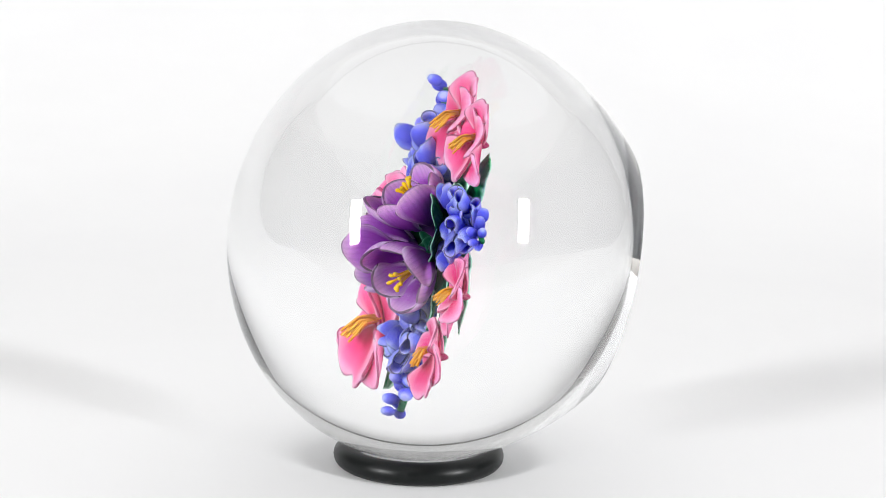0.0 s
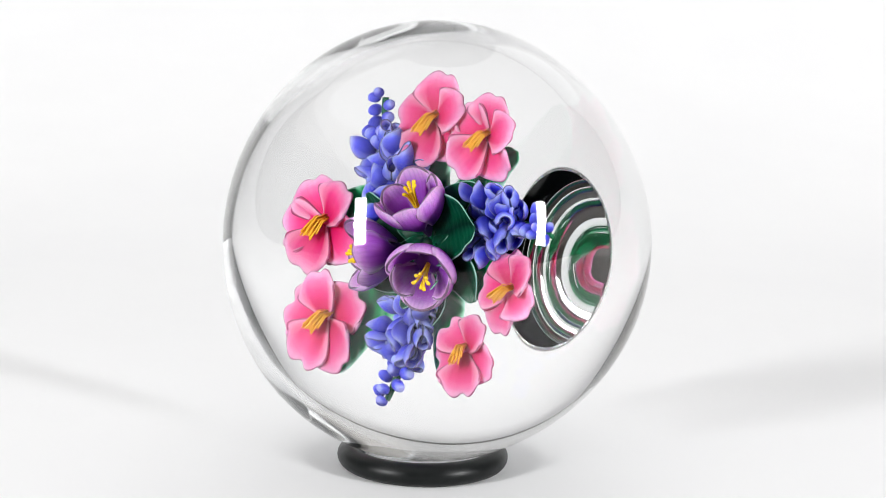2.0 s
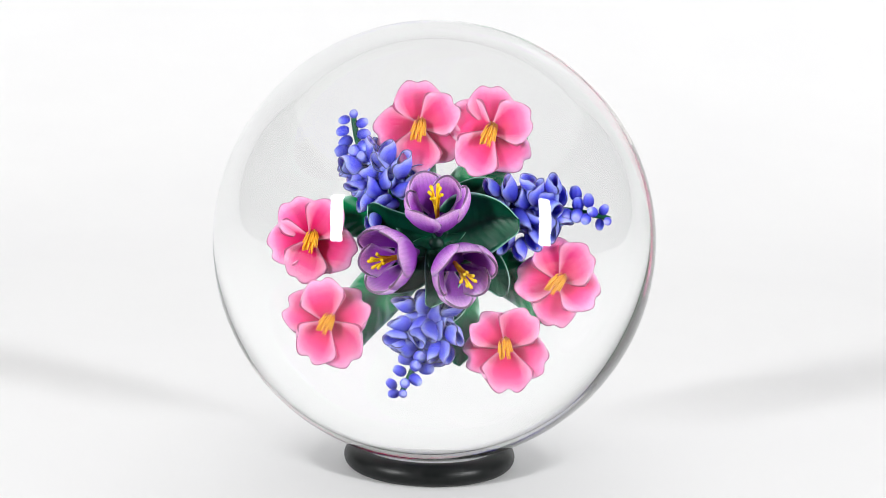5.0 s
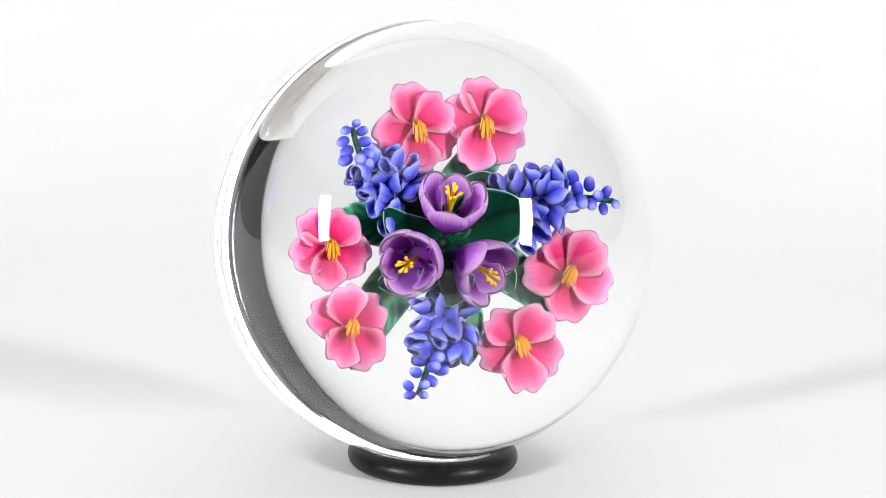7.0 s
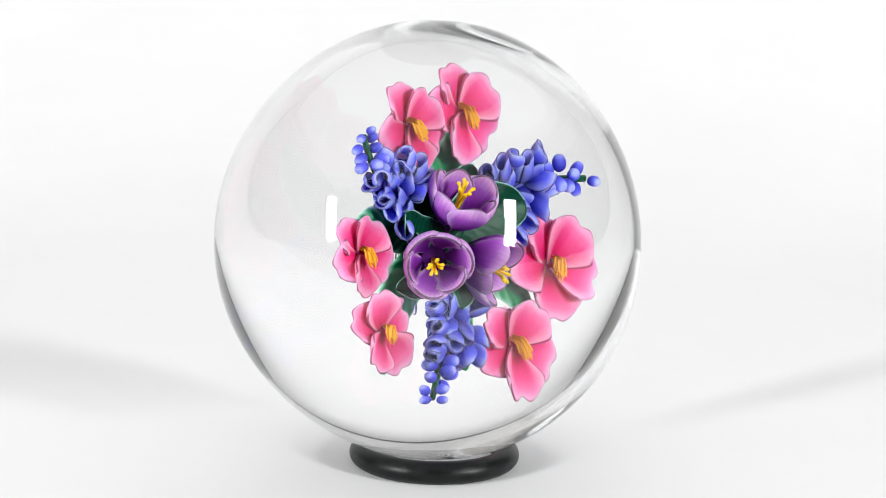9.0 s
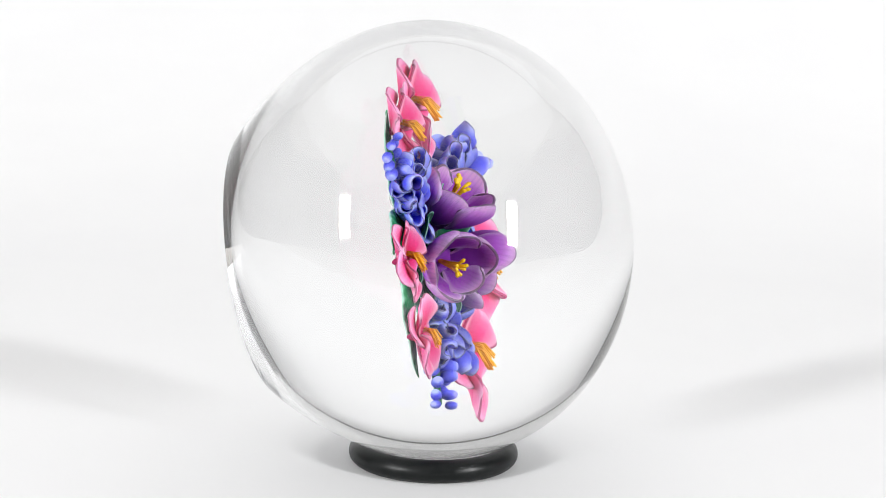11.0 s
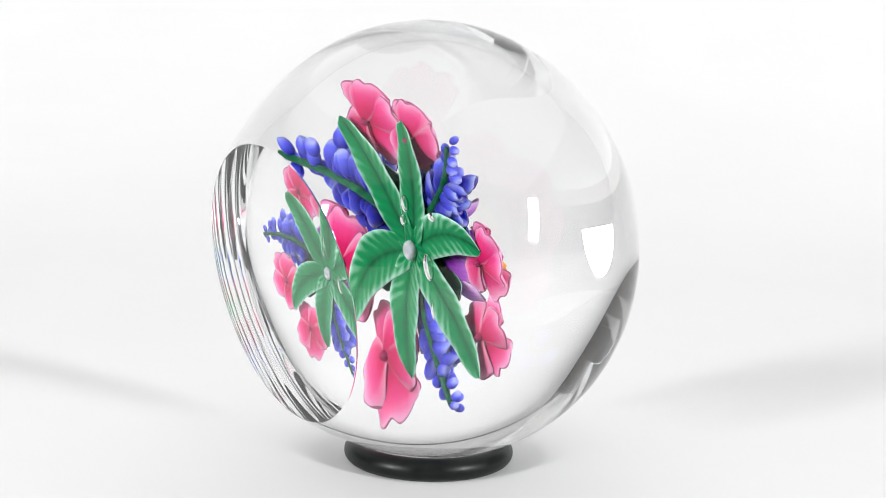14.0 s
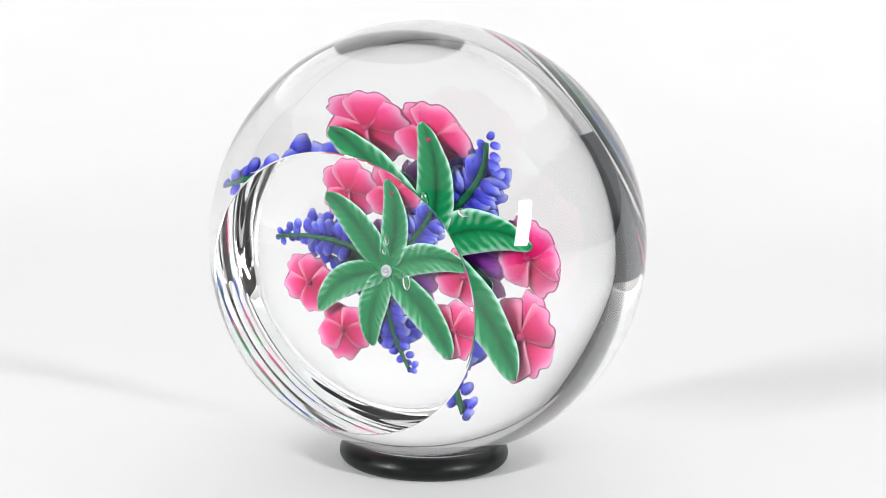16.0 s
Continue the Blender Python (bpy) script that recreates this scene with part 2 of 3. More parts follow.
# ---- studio: white sweep, room round it ----
def studio():
    bm = bmesh.new()
    prof = [(-0.19, 0.0), (-0.1, 0.0), (0.0, 0.0), (0.1, 0.0), (0.2, 0.0)]
    R = 1.3
    for k in range(1, 41):
        a = math.pi / 2 * k / 40
        prof.append((0.2 + R * math.sin(a), R - R * math.cos(a)))
    prof.append((0.2 + R, 1.8))
    rows = []
    for (y, z) in prof:
        rows.append([bm.verts.new((x, y, z)) for x in (-1.8, -0.6, 0.6, 1.8)])
    for a, b in zip(rows, rows[1:]):
        for i in range(3):
            bm.faces.new((a[i], a[i + 1], b[i + 1], b[i]))
    ext = bmesh.ops.extrude_face_region(bm, geom=bm.faces[:])
    for v in ext["geom"]:
        if isinstance(v, bmesh.types.BMVert):
            v.co += Vector((0, 0.006, -0.006))
    ob = new("backdrop", mesh_of("backdrop", bm, PAPER))
    tagged(ob, "seamless white paper sweep on the tabletop", "backdrop", kind="structure")
    bm = bmesh.new()
    box(bm, (-1.85, -0.78, -0.05), (1.85, 1.6, -0.0075))
    for x in (-1.75, 1.7):
        for y in (-0.7, 1.45):
            box(bm, (x, y, -0.8), (x + 0.05, y + 0.05, -0.05))
    tagged(new("studio_table", mesh_of("studio_table", bm, TABLE, False)), "plain table under the white paper", "table", kind="structure")
    for name, lo, hi, mat in (("floor", (-3.2, -4, -0.9), (3.2, 2.5, -0.8), WALLS), ("ceiling", (-3.2, -4, 2.4), (3.2, 2.5, 2.5), CEIL),
                              ("wall_south", (-3.2, -4.1, -0.8), (3.2, -4, 2.4), DARK), ("wall_north", (-3.2, 2.5, -0.8), (3.2, 2.6, 2.4), WALLS),
                              ("wall_west", (-3.3, -4, -0.8), (-3.2, 2.5, 2.4), BROWN), ("wall_east", (3.2, -4, -0.8), (3.3, 2.5, 2.4), SLATE)):
        bm = bmesh.new()
        box(bm, lo, hi)
        tagged(new(name, mesh_of(name, bm, mat, False)), "plain studio " + name.split("_")[0], name.split("_")[0], kind="structure")


studio()


# ---- rubber ring ----
def rubber_ring():
    ring = thing("rubber_ring", "black rubber ring on white paper under the glass", "ring stand")
    Rc, r = 15.2 * MM, 2.35 * MM
    bm = bmesh.new()
    rows = []
    for i in range(96):
        a = 2 * math.pi * i / 96
        row = []
        for k in range(28):
            q = 2 * math.pi * k / 28
            # a slightly squashed round section
            rr = Rc + r * math.cos(q) * 1.04
            row.append(bm.verts.new((rr * math.cos(a), rr * math.sin(a), r + r * math.sin(q))))
        rows.append(row)
    for i in range(96):
        for k in range(28):
            bm.faces.new((rows[i][k], rows[(i + 1) % 96][k], rows[(i + 1) % 96][(k + 1) % 28], rows[i][(k + 1) % 28]))
    part("ring", bm, RUBBER, ring, "", Matrix.Translation(RING))
    return ring


# ---- the paperweight ----
PW = thing("glass_paperweight", "clear round glass paperweight with pink, purple and blue glass flowers inside", "paperweight")


def frame_of(azimuth, tilt):
    """Axes of the posy: x to its right, y up it, z out of its face."""
    a, t = radians(azimuth), radians(tilt)
    w = Vector((math.sin(a) * math.cos(t), -math.cos(a) * math.cos(t), math.sin(t)))
    u = Vector((math.cos(a), math.sin(a), 0))
    v = w.cross(u)
    m = Matrix((u, v, w)).transposed().to_4x4()
    return Matrix.Translation(CENTRE) @ m


POSY = Matrix.Translation((0.49 * MM, 0.63 * MM, 0)) @ frame_of(-2, 10.8) @ Matrix.Diagonal((0.97, 0.97, 0.97, 1))
FACET = frame_of(-2.44, 10.86)


def glass_body():
    """Polished ball, a touch shallower along its axis, with a flat ground on the back."""
    def ray(q):
        return (43.713 - 0.145 * math.cos(q) - 0.05 * math.cos(2 * q) - 0.956 * math.cos(3 * q) + 0.278 * math.cos(4 * q)) * MM
    q0 = radians(139.99)
    cut = ray(q0) * math.cos(q0)
    n = 400
    prof = [(0.0, ray(0))] + [(ray(q0 * k / n) * math.sin(q0 * k / n), ray(q0 * k / n) * math.cos(q0 * k / n)) for k in range(1, n + 1)]
    r1 = prof[-1][0]
    prof += [(r1 - 0.12 * MM, cut - 0.10 * MM), (r1 - 0.30 * MM, cut - 0.14 * MM)]
    for k in range(1, 6):
        prof.append(((r1 - 0.30 * MM) * (1 - k / 5), cut - 0.14 * MM))
    prof[-1] = (0.0, cut - 0.14 * MM)
    bm = lathe(prof, 640)
    # hand-shaped: the shoulder behind the posy is slightly uneven
    for v in bm.verts:
        q = math.acos(max(-1, min(1, v.co.z / v.co.length)))
        w = max(0.0, min(1.0, (q - 1.6) / 0.7))
        w *= w * (3 - 2 * w) * max(0.0, min(1.0, (v.co.z - cut) / (6 * MM)))
        a = math.atan2(v.co.y, v.co.x)
        v.co *= 1 + 0.0015 * w * (math.cos(2 * a + 0.7) + 0.5 * math.cos(3 * a + 2.0))
    flat = cut - 0.139 * MM
    for f in bm.faces:
        f.smooth = True
    for f in bm.faces:
        if all(v.co.z < flat for v in f.verts):
            for e in f.edges:
                if any(not all(v.co.z < flat for v in g.verts) for g in e.link_faces):
                    e.smooth = False
    for e in bm.edges:
        if all(abs(v.co.z - cut) < 1e-7 for v in e.verts):
            e.smooth = False
    ob = part("glass_ball", bm, GLASS, PW, "clear polished crystal ball with a flat ground on one side", FACET @ Matrix.Diagonal((1.017, 1.013, 1, 1)))
    ob.visible_shadow = False
    return ob


glass_body()


def engraving():
    """A few frosted strokes scratched into the underside."""
    rnd = random.Random(4)
    bm = bmesh.new()
    for k in range(7):
        a, b = 0.5 * (k - 3), rnd.uniform(-0.35, 0.35)
        pts = []
        for j in range(5):
            t = j / 4 - 0.5
            d = Vector((-0.27 + 0.016 * (b + t * 1.1), 0.0225 * (a + 0.3 * math.sin(5 * t + k)) * 0.5, -0.963)).normalized()
            pts.append(CENTRE + d * 45.1 * MM)
        tube(bm, pts, [0.05 * MM] * 5, 5)
    part("engraving", bm, MILK, PW, "tiny frosted engraved strokes")


engraving()


# -- leaves
def leaf_bm(base, tip, bow, width, fold=0.25, twist=0.0, bend=0.6):
    """Pointed leaf from base to tip (mm), bowed along z, creased along its midrib."""
    base, tip = Vector(base), Vector(tip)
    way = tip - base
    side = Vector((0, 0, 1)).cross(way).normalized()
    up = way.cross(side).normalized()

    def fn(s, t):
        spine = base + way * s + Vector((0, 0, 1)) * bow * math.sin(math.pi * min(1, s) * 0.9) + side * (math.sin(s * 3.14) * bend - 1.4 * math.copysign(s ** 5, bend))
        half = 1.1 * width * math.sin(math.pi * (0.12 + 0.79 * s ** 0.88)) ** 0.78
        if s > 0.9:
            half *= 0.06 + 0.94 * math.sqrt(max(0.0, 1 - ((s - 0.9) / 0.1) ** 2))
        lean = twist * s
        off = side * math.cos(lean) + up * math.sin(lean)
        rip = 0.12 * math.sin(s * 19 + 1.5 * t) * t * t
        return (spine + off * half * t + up * (abs(t) ** 1.4 * half * fold + rip)) * MM
    return shell(fn, 30, 12, 0.45 * MM)


BACK_LEAVES = [((10.7, 15.6, -0.9), -0.3, 3.1, 0.5), ((-3.8, 18.4, -0.4), -0.4, 2.7, 1.2), ((-18.7, 2.8, 0.4), -0.4, 2.9, -1.8),
               ((-15.2, -17.4, 0.0), -0.4, 3.3, -0.9), ((5.2, -17.0, -0.5), -0.5, 2.9, 0.8), ((16.6, -9.6, -0.6), -0.5, 3.0, 1.9)]
for tip, bow, wide, bend in BACK_LEAVES:
    part("leaf", leaf_bm((-0.9, -0.7, -0.3), (tip[0], tip[1], 0.5 * tip[2]), 0.4 * bow, wide, -0.16, 0.0, bend), LEAF, PW, "long green glass leaf with pale edges", POSY)
FRONT_LEAVES = [((11.6, 4.6, 5.2), -1.0, 4.5, 0.1), ((-10.3, 3.1, 4.4), -1.3, 2.6, -0.4), ((1.2, -9.8, 4.2), -1.3, 2.6, 0.0),
                ((-7.0, 8.5, 1.4), -0.2, 2.8, 0.0), ((6.5, 9.5, 1.2), -0.2, 2.6, 0.0), ((11.0, -6.0, 1.0), -0.2, 2.8, 0.0), ((-9.0, -7.5, 1.0), -0.2, 2.8, 0.0),
                ((3.5, -11.5, 0.9), -0.2, 2.8, 0.0)]
for tip, bow, wide, twist in FRONT_LEAVES:
    part("leaf", leaf_bm((0.6, -0.6, 1.3), tip, bow, wide, 0.35, twist), DEEP_LEAF, PW, "dark green glass leaf with a pale edge", POSY)
bm = bmesh.new()
tube(bm, [Vector(p) * MM for p in ((-0.9, -0.7, -1.1), (-0.8, -0.7, -0.5), (-0.2, -0.5, 0.8), (0.2, -0.4, 1.4), (0.4, -0.3, 1.9))],
     [x * MM for x in (0.5, 0.85, 1.5, 1.3, 0.6)], 16)
part("stalk", bm, DEEP_LEAF, PW, "short green stalk joining the posy", POSY)


# -- air bubbles caught behind the leaves
def bubble(at, size):
    bm = bmesh.new()
    bmesh.ops.create_uvsphere(bm, u_segments=24, v_segments=16, radius=1.0)
    for v in bm.verts:
        v.co = Vector((v.co.x * size[0], v.co.y * size[1], v.co.z * size[2])) * MM
    me = mesh_of("bubble", bm, GLASS)
    me.flip_normals()
    ob = place("bubble", me, PW, POSY @ Matrix.Translation(Vector(at) * MM), "silvery air bubble")
    ob.visible_shadow = False


for at, size in (((-1.6, 6.0, -1.2), (0.62, 1.25, 0.6)), ((-0.9, 3.6, -1.4), (0.55, 0.8, 0.55)),
                 ((-7.4, 5.0, -0.6), (1.0, 0.75, 0.4)), ((-5.4, -2.4, -1.2), (0.95, 2.0, 0.7)), ((-4.4, -8.6, -0.8), (0.5, 1.2, 0.35))):
    bubble(at, size)
KNOB = [(0.0, 0.35), (0.3, 0.35), (0.42, 0.2), (0.6, 0.22), (0.8, 0.42), (1.1, 0.45), (1.4, 0.2), (1.5, -0.3), (1.2, -0.8), (0.0, -0.9)]
bm = lathe([(r * MM, z * MM) for r, z in KNOB], 32)
part("glass_knob", bm, MILK, PW, "milky glass knob where the leaves meet", POSY @ Matrix.Translation(Vector((-0.95, -0.65, -1.35)) * MM) @ pose(0, 0, 0, 180, 0, 20) @ Matrix.Diagonal((0.8, 0.95, 1, 1)))


# -- pink blossoms
def pink_petal_bm(seed, long=6.9, wide=3.75):
    rnd = random.Random(seed)
    notch, skew, cup, curl = rnd.uniform(0.5, 1.1), rnd.uniform(-0.5, 0.5), rnd.uniform(0.20, 0.30), rnd.uniform(0.3, 1.0)
    ph, dip = rnd.uniform(0, 6), rnd.uniform(-0.15, 0.15)

    def fn(s, t):
        # broad heart: corners rounded back, a soft notch in the outer rim
        x = long * (s - 0.42 * s ** 2.0 * abs(t) ** 2.8) - notch * s ** 6 * math.exp(-((t - dip) / 0.26) ** 2)
        half = wide * (0.13 + 0.87 * math.sin(math.pi * 0.5 * min(1, s * 1.3)) ** 1.05) * (1 - 0.12 * s ** 4)
        y = half * t + skew * s * s
        z = 0.2 + cup * (half * abs(t)) ** 2 * 0.42 + 0.75 * s ** 1.4 - curl * s ** 6 + 0.16 * math.sin(3 * t + ph) * s * s
        return Vector((x, y, z)) * MM
    return shell(fn, 22, 20, 0.85 * MM)


PINK_BASE = mat_plain("pink_calyx", glass_rgb(170, 30, 90, 0.5), glass_rgb(205, 60, 120, 0.5), 600)
PETALS = [mesh_of("petal", pink_petal_bm(i), PINK) for i in range(6)]


def pink_stamen_mesh():
    rnd = random.Random(7)
    bm = bmesh.new()
    for k in range(26):
        a, r = rnd.uniform(0, 6.283), 1.05 * math.sqrt(rnd.random())
        x, y = r * math.cos(a), r * math.sin(a)
        h = rnd.uniform(2.4, 3.5)
        tube(bm, [Vector((x * 0.5, y * 0.4 + 1.2, 0.5)) * MM, Vector((x * 0.9, y * 0.6 + 0.4, h * 0.75)) * MM, Vector((x * 1.2, y * 0.9 - 1.3, h)) * MM],
             [0.08 * MM, 0.10 * MM, 0.11 * MM], 6)
    return mesh_of("stamens", bm, ORANGE)


PINK_STAMENS = pink_stamen_mesh()


def pink_flower(at, lean, angles, sizes):
    """at: place in the posy (mm); lean: degrees about x and y; angles: each petal's way."""
    bm = bmesh.new()
    tube(bm, [Vector((0, 0, z)) * MM for z in (-0.9, -0.5, 0.1, 0.5)], [x * MM for x in (0.2, 0.5, 0.7, 0.4)], 12)
    m = POSY @ Matrix.Translation(Vector(at) * MM) @ pose(0, 0, 0, *lean)
    fl = part("pink_flower", bm, PINK_BASE, PW, "pink five-petalled glass blossom with orange stamens", m)
    for k, (a, sc) in enumerate(zip(angles, sizes)):
        me = PETALS[(k * 2 + int(abs(at[0]) * 7)) % 6]
        lift = (0.0, 0.7, 0.2, 0.9, 0.45)[k % 5] * MM
        ob = place("petal", me, fl, Matrix.Translation((0, 0, lift)) @ pose(0, 0, 0, 0, 0, a) @ pose(0, 0, 0, (10, -8, 11, -10, 7)[k % 5], (-3, -8, -1, -7, -4)[k % 5], 0) @ Matrix.Diagonal((sc, sc, 0.8, 1)))
    place("stamens", PINK_STAMENS, fl, pose(0, 0, 0.0006, 0, 0, random.Random(at[0]).uniform(-35, 25)), "thin orange-yellow stamens")


pink_flower((-3.1, 15.7, 0.1), (-3, 0), (100, 32, -32, -96, 190), (1.0, 0.95, 1.0, 0.98, 0.98))
pink_flower((7.0, 15.5, 0.0), (-3, 2), (92, 24, -45, -126, 158), (1.0, 0.98, 1.0, 1.02, 0.98))
pink_flower((-17.6, -0.6, 0.3), (0, -4), (126, 52, -24, -108, 192), (0.95, 0.92, 1.0, 0.95, 0.95))
pink_flower((-14.9, -12.1, 0.3), (4, -4), (28, 105, 160, 235, -52), (0.98, 0.95, 1.0, 1.0, 1.05))
pink_flower((10.6, -14.8, 0.2), (5, 2), (135, 56, 196, -90, -18), (0.92, 0.95, 0.95, 1.08, 1.0))
pink_flower((17.9, -5.3, 0.3), (2, 4), (104, 40, 180, -28, -96), (0.95, 1.0, 0.98, 0.98, 1.0))


# -- purple crocuses
def crocus_petal_bm(seed, long=6.3, radius=4.6):
    """One of six petals of a cup round z: wide, pointed-round, leaning in at the top."""
    rnd = random.Random(seed)
    ph = rnd.uniform(0, 6)
    span = radians(46)

    def fn(s, t):
        r = radius * math.sin(math.pi * (0.07 + 0.50 * s)) ** 0.72
        a = span * t * (0.35 + 0.65 * math.sin(math.pi * 0.5 * min(1, s * 1.8))) * (1 - 0.2 * s ** 6)
        z = long * (s - 0.34 * s ** 3 * abs(t) ** 2.2) + 0.1 * math.sin(4 * t + ph) * s
        r -= 0.25 * t * t * s
        return Vector((r * math.cos(a), r * math.sin(a), z)) * MM
    return shell(fn, 24, 14, 0.95 * MM)


CROCUS_BASE = mat_plain("purple_calyx", glass_rgb(92, 26, 122, 0.6), glass_rgb(128, 52, 160, 0.6), 600)
CROCUS_PETALS = [mesh_of("petal", crocus_petal_bm(20 + i), PURPLE) for i in range(3)]


def crocus_stamen_mesh():
    rnd = random.Random(3)
    bm = bmesh.new()
    for k in range(7):
        a = k * 6.283 / 7 + rnd.uniform(-0.3, 0.3)
        out = rnd.uniform(0.6, 1.2)
        h = rnd.uniform(5.7, 7.2)
        c, s = math.cos(a), math.sin(a)
        tube(bm, [Vector(p) * MM for p in ((0.15 * c, 0.15 * s, 1.0), (0.3 * c, 0.3 * s, h * 0.6), (0.6 * out * c, 0.6 * out * s, h * 0.9), (out * c, out * s, h), (out * 1.2 * c, out * 1.2 * s, h + 0.1))],
             [x * MM for x in (0.14, 0.16, 0.18, 0.30, 0.18)], 7)
    return mesh_of("stamens", bm, YELLOW)


CROCUS_STAMENS = crocus_stamen_mesh()


def crocus(base, rim, spin, size=1.0):
    base, rim = Vector(base), Vector(rim)
    base = base + (rim - base).normalized() * 1.1
    m = POSY @ Matrix.Translation(base * MM) @ (rim - base).to_track_quat("Z", "Y").to_matrix().to_4x4() @ pose(0, 0, 0, 0, 0, spin)
    bm = bmesh.new()
    tube(bm, [Vector((0, 0, z)) * MM for z in (-2.2, -0.9, -0.1, 0.5, 0.9)], [x * MM for x in (0.5, 0.9, 1.7, 2.0, 1.4)], 18)
    fl = part("crocus", bm, CROCUS_BASE, PW, "purple crocus cup of glass with yellow stamens", m)
    for k in range(6):
        outer = k % 2
        sc = (1.0 if outer else 0.93) * size
        place("petal", CROCUS_PETALS[k % 3], fl, pose(0, 0, 0.0002 * outer, 0, 2.0 * outer, 60 * k) @ Matrix.Diagonal((sc, sc, sc * (1.0 if outer else 0.97), 1)))
    # the stamens lean to the outer side of the cup
    out = (rim - base).to_track_quat("Z", "Y").to_matrix().inverted() @ Vector((rim.x - base.x, rim.y - base.y, 0)).normalized()
    out = pose(0, 0, 0, 0, 0, -spin).to_3x3() @ out
    way = (Vector((0, 0, 1)) + 0.14 * Vector((out.x, out.y, 0))).normalized()
    place("stamens", CROCUS_STAMENS, fl, Matrix.Translation(-way * 0.0006) @ way.to_track_quat("Z", "Y").to_matrix().to_4x4(), "yellow stamens")


crocus((0.3, 1.5, 2.3), (0.0, 6.4, 7.2), 0)
crocus((-3.3, -2.1, 2.2), (-8.0, -3.7, 7.3), 20)
crocus((1.9, -2.2, 2.2), (5.2, -5.7, 7.3), 40)


# -- grape hyacinths
def bell_mesh(seed, long=4.0, radius=1.45):
    """Bell floret along z: narrow at the stalk, full in the middle, one side drawn out, with an open mouth."""
    rnd = random.Random(seed)
    lip = rnd.uniform(0.5, 1.0)
    dent = rnd.uniform(0.0, 6.28)

    def fn(s, t):
        a = math.pi * t
        r = radius * math.sin(math.pi * (0.06 + 0.83 * s)) ** 0.7
        r *= 1 - 0.10 * math.sin(3 * a + dent) * s
        r += radius * 0.5 * max(0.0, math.cos(a)) * s ** 5
        z = long * s + lip * 1.2 * math.cos(a) * s ** 3
        return Vector((r * math.cos(a), r * math.sin(a), z)) * MM
    bm = shell(fn, 12, 20, 0.4 * MM)
    bmesh.ops.remove_doubles(bm, verts=bm.verts, dist=1e-6)
    return mesh_of("floret", bm, BLUE)


def bead_mesh(seed):
    rnd = random.Random(seed)
    bm = bmesh.new()
    bmesh.ops.create_uvsphere(bm, u_segments=16, v_segments=12, radius=1.08 * MM)
    uvl = bm.loops.layers.uv.verify()
    for v in bm.verts:
        k = v.co.z / (1.08 * MM)
        v.co.x *= 1 - 0.16 * k
        v.co.y *= 1 - 0.16 * k
        v.co.z *= 1.4
        d = math.exp(-((k - 1) / 0.12) ** 2)
        v.co.z -= 0.28 * MM * d
    for f in bm.faces:
        for loop in f.loops:
            k = loop.vert.co.z / (1.2 * MM)
            loop[uvl].uv = (0.62 + 0.33 * k, 0.3)
    return mesh_of("floret", bm, BLUE)


def scoop_mesh(seed, long=3.7, radius=1.22):
    """Floret folded like a shell: round below, its two edges rolled together above, pointed tip."""
    rnd = random.Random(seed)
    gap, nose = rnd.uniform(2.7, 2.92), rnd.uniform(0.6, 1.2)

    def fn(s, t):
        a = gap * t * (1 - 0.18 * s * s)
        r = radius * math.sin(math.pi * (0.05 + 0.78 * s)) ** 0.75 * (1 + 0.10 * abs(t) ** 3)
        z = long * (s - 0.16 * s * s * t * t)
        return Vector((r * math.cos(a) + nose * 0.5 * s ** 3, r * math.sin(a), z)) * MM
    return mesh_of("floret", shell(fn, 12, 16, 0.36 * MM), BLUE)


BELLS = [scoop_mesh(30), bell_mesh(41, 2.9, 1.2), bell_mesh(40, 3.0, 1.1), scoop_mesh(32, 3.7, 1.1)]
BEADS = [bead_mesh(60 + i) for i in range(2)]


def fold_front(at, way, turn):
    """Pose of a floret at a place (mm), along way, its fold turned to the posy's front and then by some degrees."""
    z = way.normalized()
    x = -(Vector((0, 0, 1)) - z * z.z).normalized()
    m = Matrix((x, z.cross(x), z)).transposed().to_4x4()
    return Matrix.Translation(at * MM) @ m @ pose(0, 0, 0, 0, 0, turn)


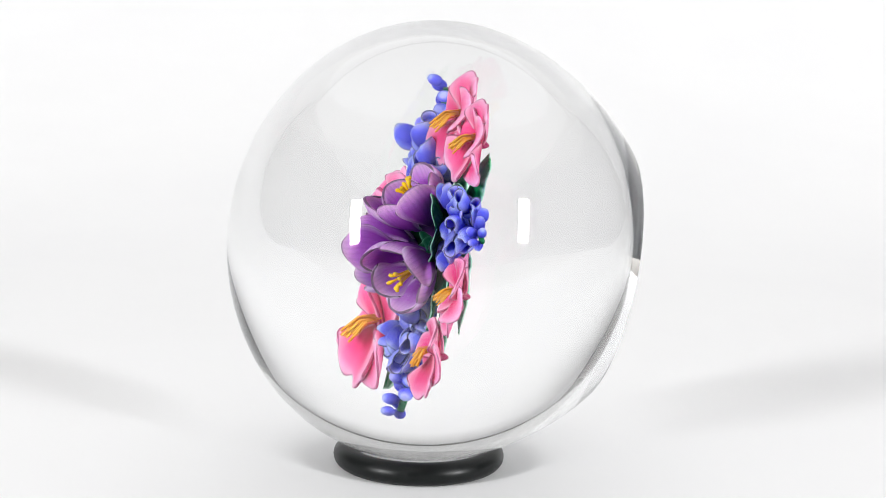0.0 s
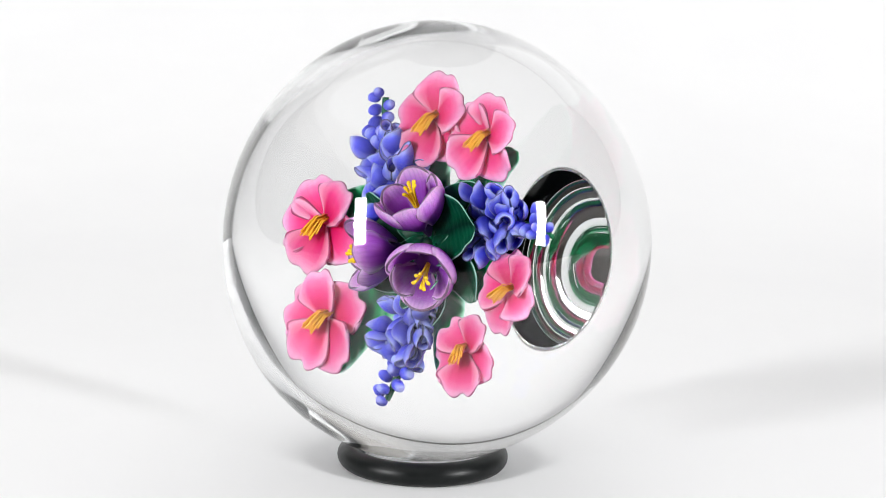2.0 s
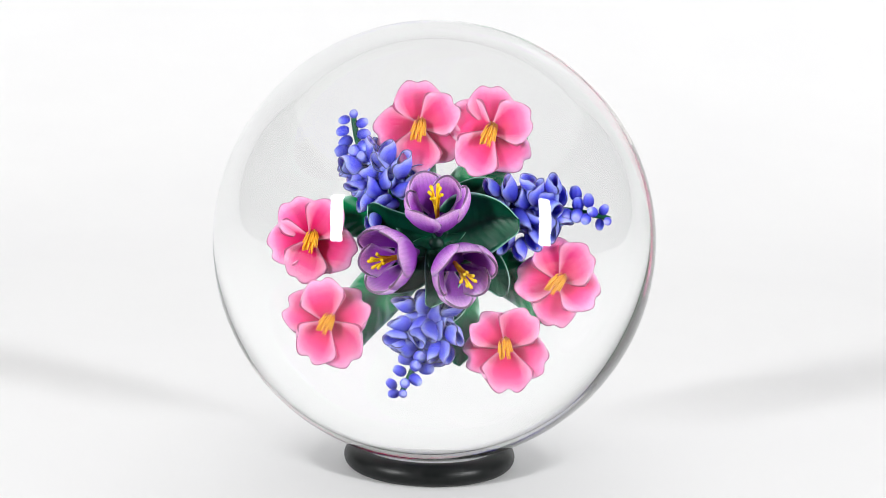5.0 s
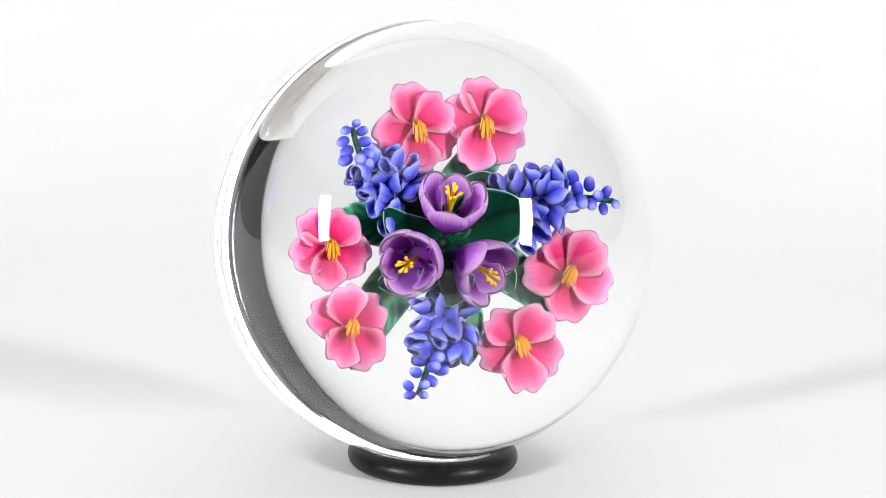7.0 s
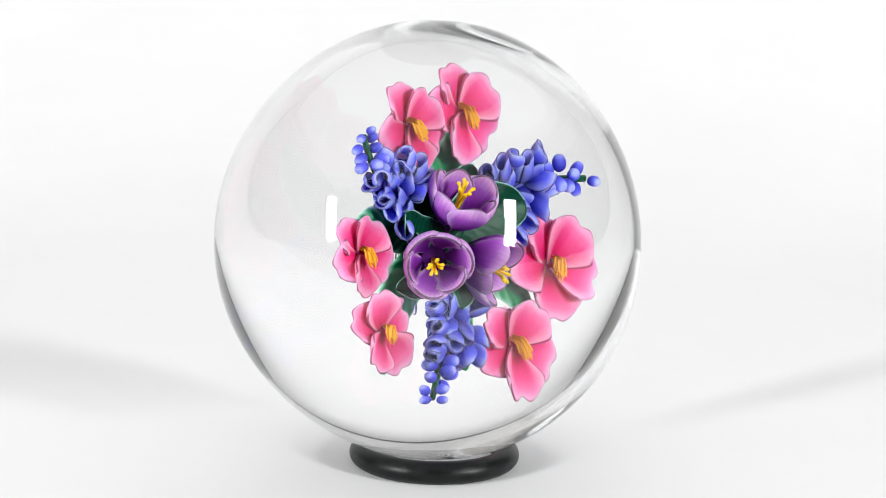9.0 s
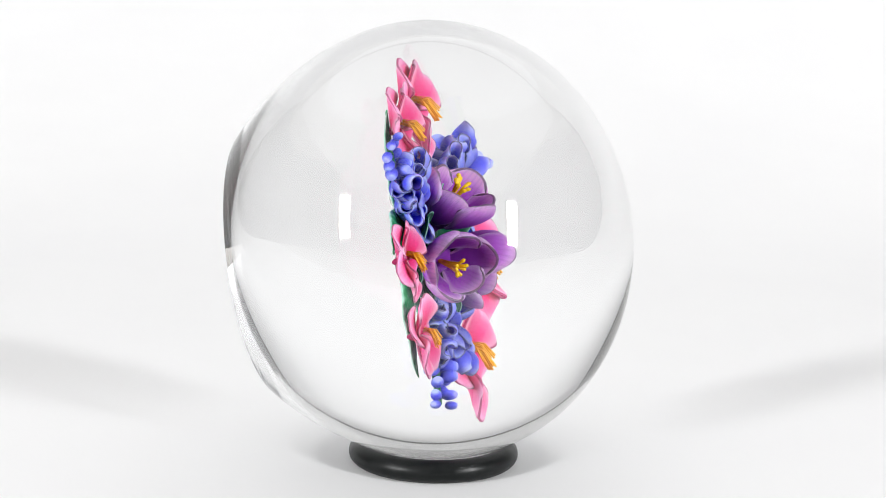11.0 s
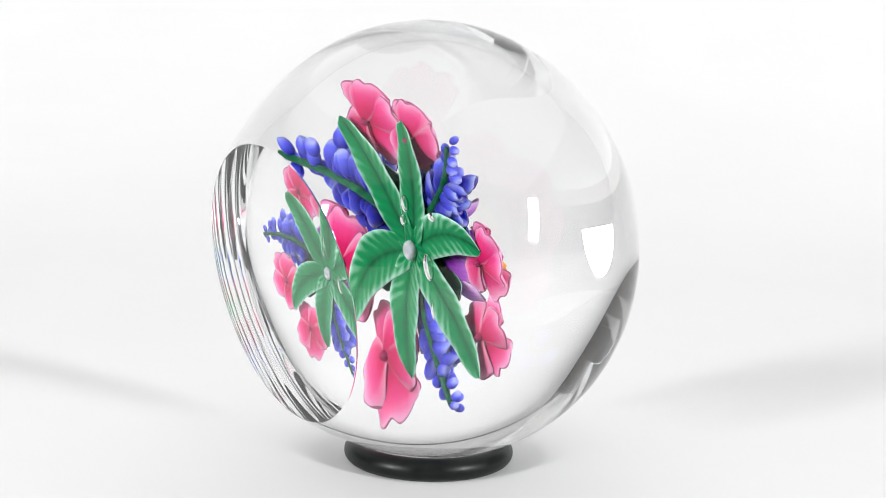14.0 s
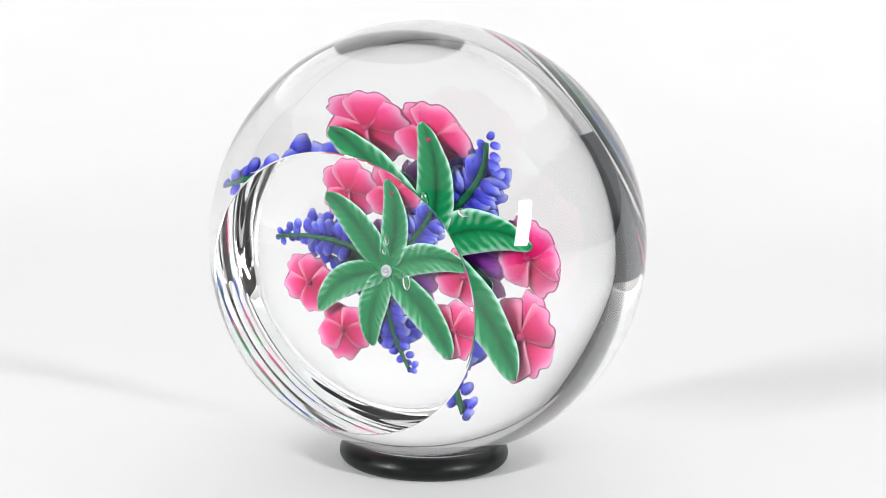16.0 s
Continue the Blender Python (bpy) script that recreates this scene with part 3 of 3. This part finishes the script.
def hyacinth(path, bells, beads, seed):
    rnd = random.Random(seed)
    bm = bmesh.new()
    n = 14
    p0, p1, p2 = (Vector(p) for p in path)
    spine = [p0 * (1 - k / n) ** 2 + p1 * 2 * (k / n) * (1 - k / n) + p2 * (k / n) ** 2 for k in range(n + 1)]
    tube(bm, [p * MM for p in spine], [(0.75 - 0.35 * k / n) * MM for k in range(n + 1)], 10)
    st = part("grape_hyacinth", bm, STEM, PW, "blue grape hyacinth spike of glass bells on a green stem", POSY)
    for k, (u, v, turn) in enumerate(bells):
        a = radians(turn)
        lift = rnd.uniform(0.35, 0.95)
        way = Vector((math.cos(a), math.sin(a), lift)).normalized()
        tip = Vector((u, v, rnd.uniform(2.2, 3.6)))
        start = tip - way * 1.9
        m = fold_front(start, way, rnd.choice((-1, 1)) * rnd.uniform(35, 95))
        sc = rnd.uniform(0.9, 1.08)
        place("floret", BELLS[k % 4], st, m @ Matrix.Diagonal((sc, sc, sc * rnd.uniform(0.9, 1.1), 1)))
    for k, (u, v) in enumerate(beads):
        near = min(spine, key=lambda p: (p.xy - Vector((u, v))).length)
        out = Vector((u, v)) - near.xy
        z = near.z + (1.5 if out.length < 1.1 else rnd.uniform(-0.3, 0.7))
        at = Vector((u, v, z))
        way = (at - near).normalized()
        sc = 0.58 + 0.036 * k
        place("floret", BEADS[k % 2], st, Matrix.Translation(at * MM) @ way.to_track_quat("Z", "Y").to_matrix().to_4x4() @ Matrix.Diagonal((sc, sc, sc, 1)))
    # fuller near the foot: more bells under the upper ones
    for k in range(18):
        f = 0.2 + 0.026 * k
        at = spine[int(f * n)] * (1 - f * n % 1) + spine[int(f * n) + 1] * (f * n % 1)
        along = (spine[int(f * n) + 1] - spine[int(f * n)]).normalized()
        side = along.cross(Vector((0, 0, 1))) * (1 if k % 2 else -1)
        way = (side * rnd.uniform(0.6, 1.0) + along * 0.6 + Vector((0, 0, rnd.uniform(0.1, 0.6)))).normalized()
        m = fold_front(at + Vector((0, 0, 0.3)) + side * rnd.uniform(0.0, 0.9), way, rnd.choice((-1, 1)) * rnd.uniform(40, 110))
        place("floret", BELLS[k % 4], st, m)


hyacinth(((-2.0, 3.3, 0.3), (-11.2, 7.6, 0.5), (-12.5, 16.6, 0.8)),
         [(-12.8, 9.9, 175), (-10.2, 9.5, 160), (-11.4, 7.0, 200), (-8.4, 10.5, 150), (-7.6, 12.0, 100), (-9.8, 6.9, 140), (-7.0, 8.3, 60),
          (-10.2, 5.2, 215), (-8.0, 5.4, 160), (-5.4, 10.2, 80), (-4.4, 6.7, 10), (-3.2, 9.2, 40), (-9.1, 2.3, 230)],
         [(-12.6, 17.4), (-13.9, 16.3), (-11.2, 16.0), (-14.0, 14.6), (-10.9, 14.4), (-13.5, 13.1), (-10.8, 12.7), (-13.9, 11.9), (-12.1, 12.0), (-11.0, 11.2)], 5)
hyacinth(((3.0, 2.2, 0.3), (13.4, 6.4, 0.4), (24.9, 4.1, 0.6)),
         [(13.2, 8.9, 105), (17.0, 8.7, 75), (14.2, 7.3, 80), (15.6, 7.0, 60), (16.5, 4.9, -10), (11.8, 6.3, 120), (10.2, 7.6, 110), (7.7, 7.5, 150),
          (14.2, 4.1, 0), (16.5, 2.4, -60), (10.0, 0.2, -100), (12.0, -0.9, -95), (13.9, 0.7, -70), (11.9, 3.1, -60)],
         [(25.1, 3.7), (23.4, 3.1), (24.0, 5.4), (22.6, 5.0), (21.6, 3.8), (21.6, 6.6), (19.9, 6.0), (19.4, 7.5), (18.6, 4.2), (20.2, 4.2)], 6)
hyacinth(((0.5, -3.6, 0.3), (0.0, -12.8, 0.4), (-4.2, -21.9, 0.6)),
         [(-5.0, -14.5, 200), (-2.0, -14.2, -90), (-4.7, -12.0, 165), (-1.6, -12.3, -120), (-1.9, -9.1, 120), (-4.2, -9.1, 150), (0.8, -10.6, 45),
          (2.6, -9.8, 30), (1.6, -12.9, -70), (3.4, -13.6, -35), (0.9, -16.4, -95), (2.3, -16.0, -60), (-0.4, -13.3, -90)],
         [(-3.9, -22.4), (-5.4, -22.0), (-5.7, -20.6), (-3.7, -20.8), (-4.6, -18.7), (-2.2, -20.0), (-2.2, -18.1), (-0.7, -18.3), (-1.6, -16.8), (-3.7, -16.8)], 9)

RUBBER_RING = rubber_ring()


def motions():
    rows = [(float(t), pose(0, 0, 0, 0, 0, START + SPIN * t)) for t in range(17)]
    walk(PW, rows)
    walk(RUBBER_RING, rows)


motions()
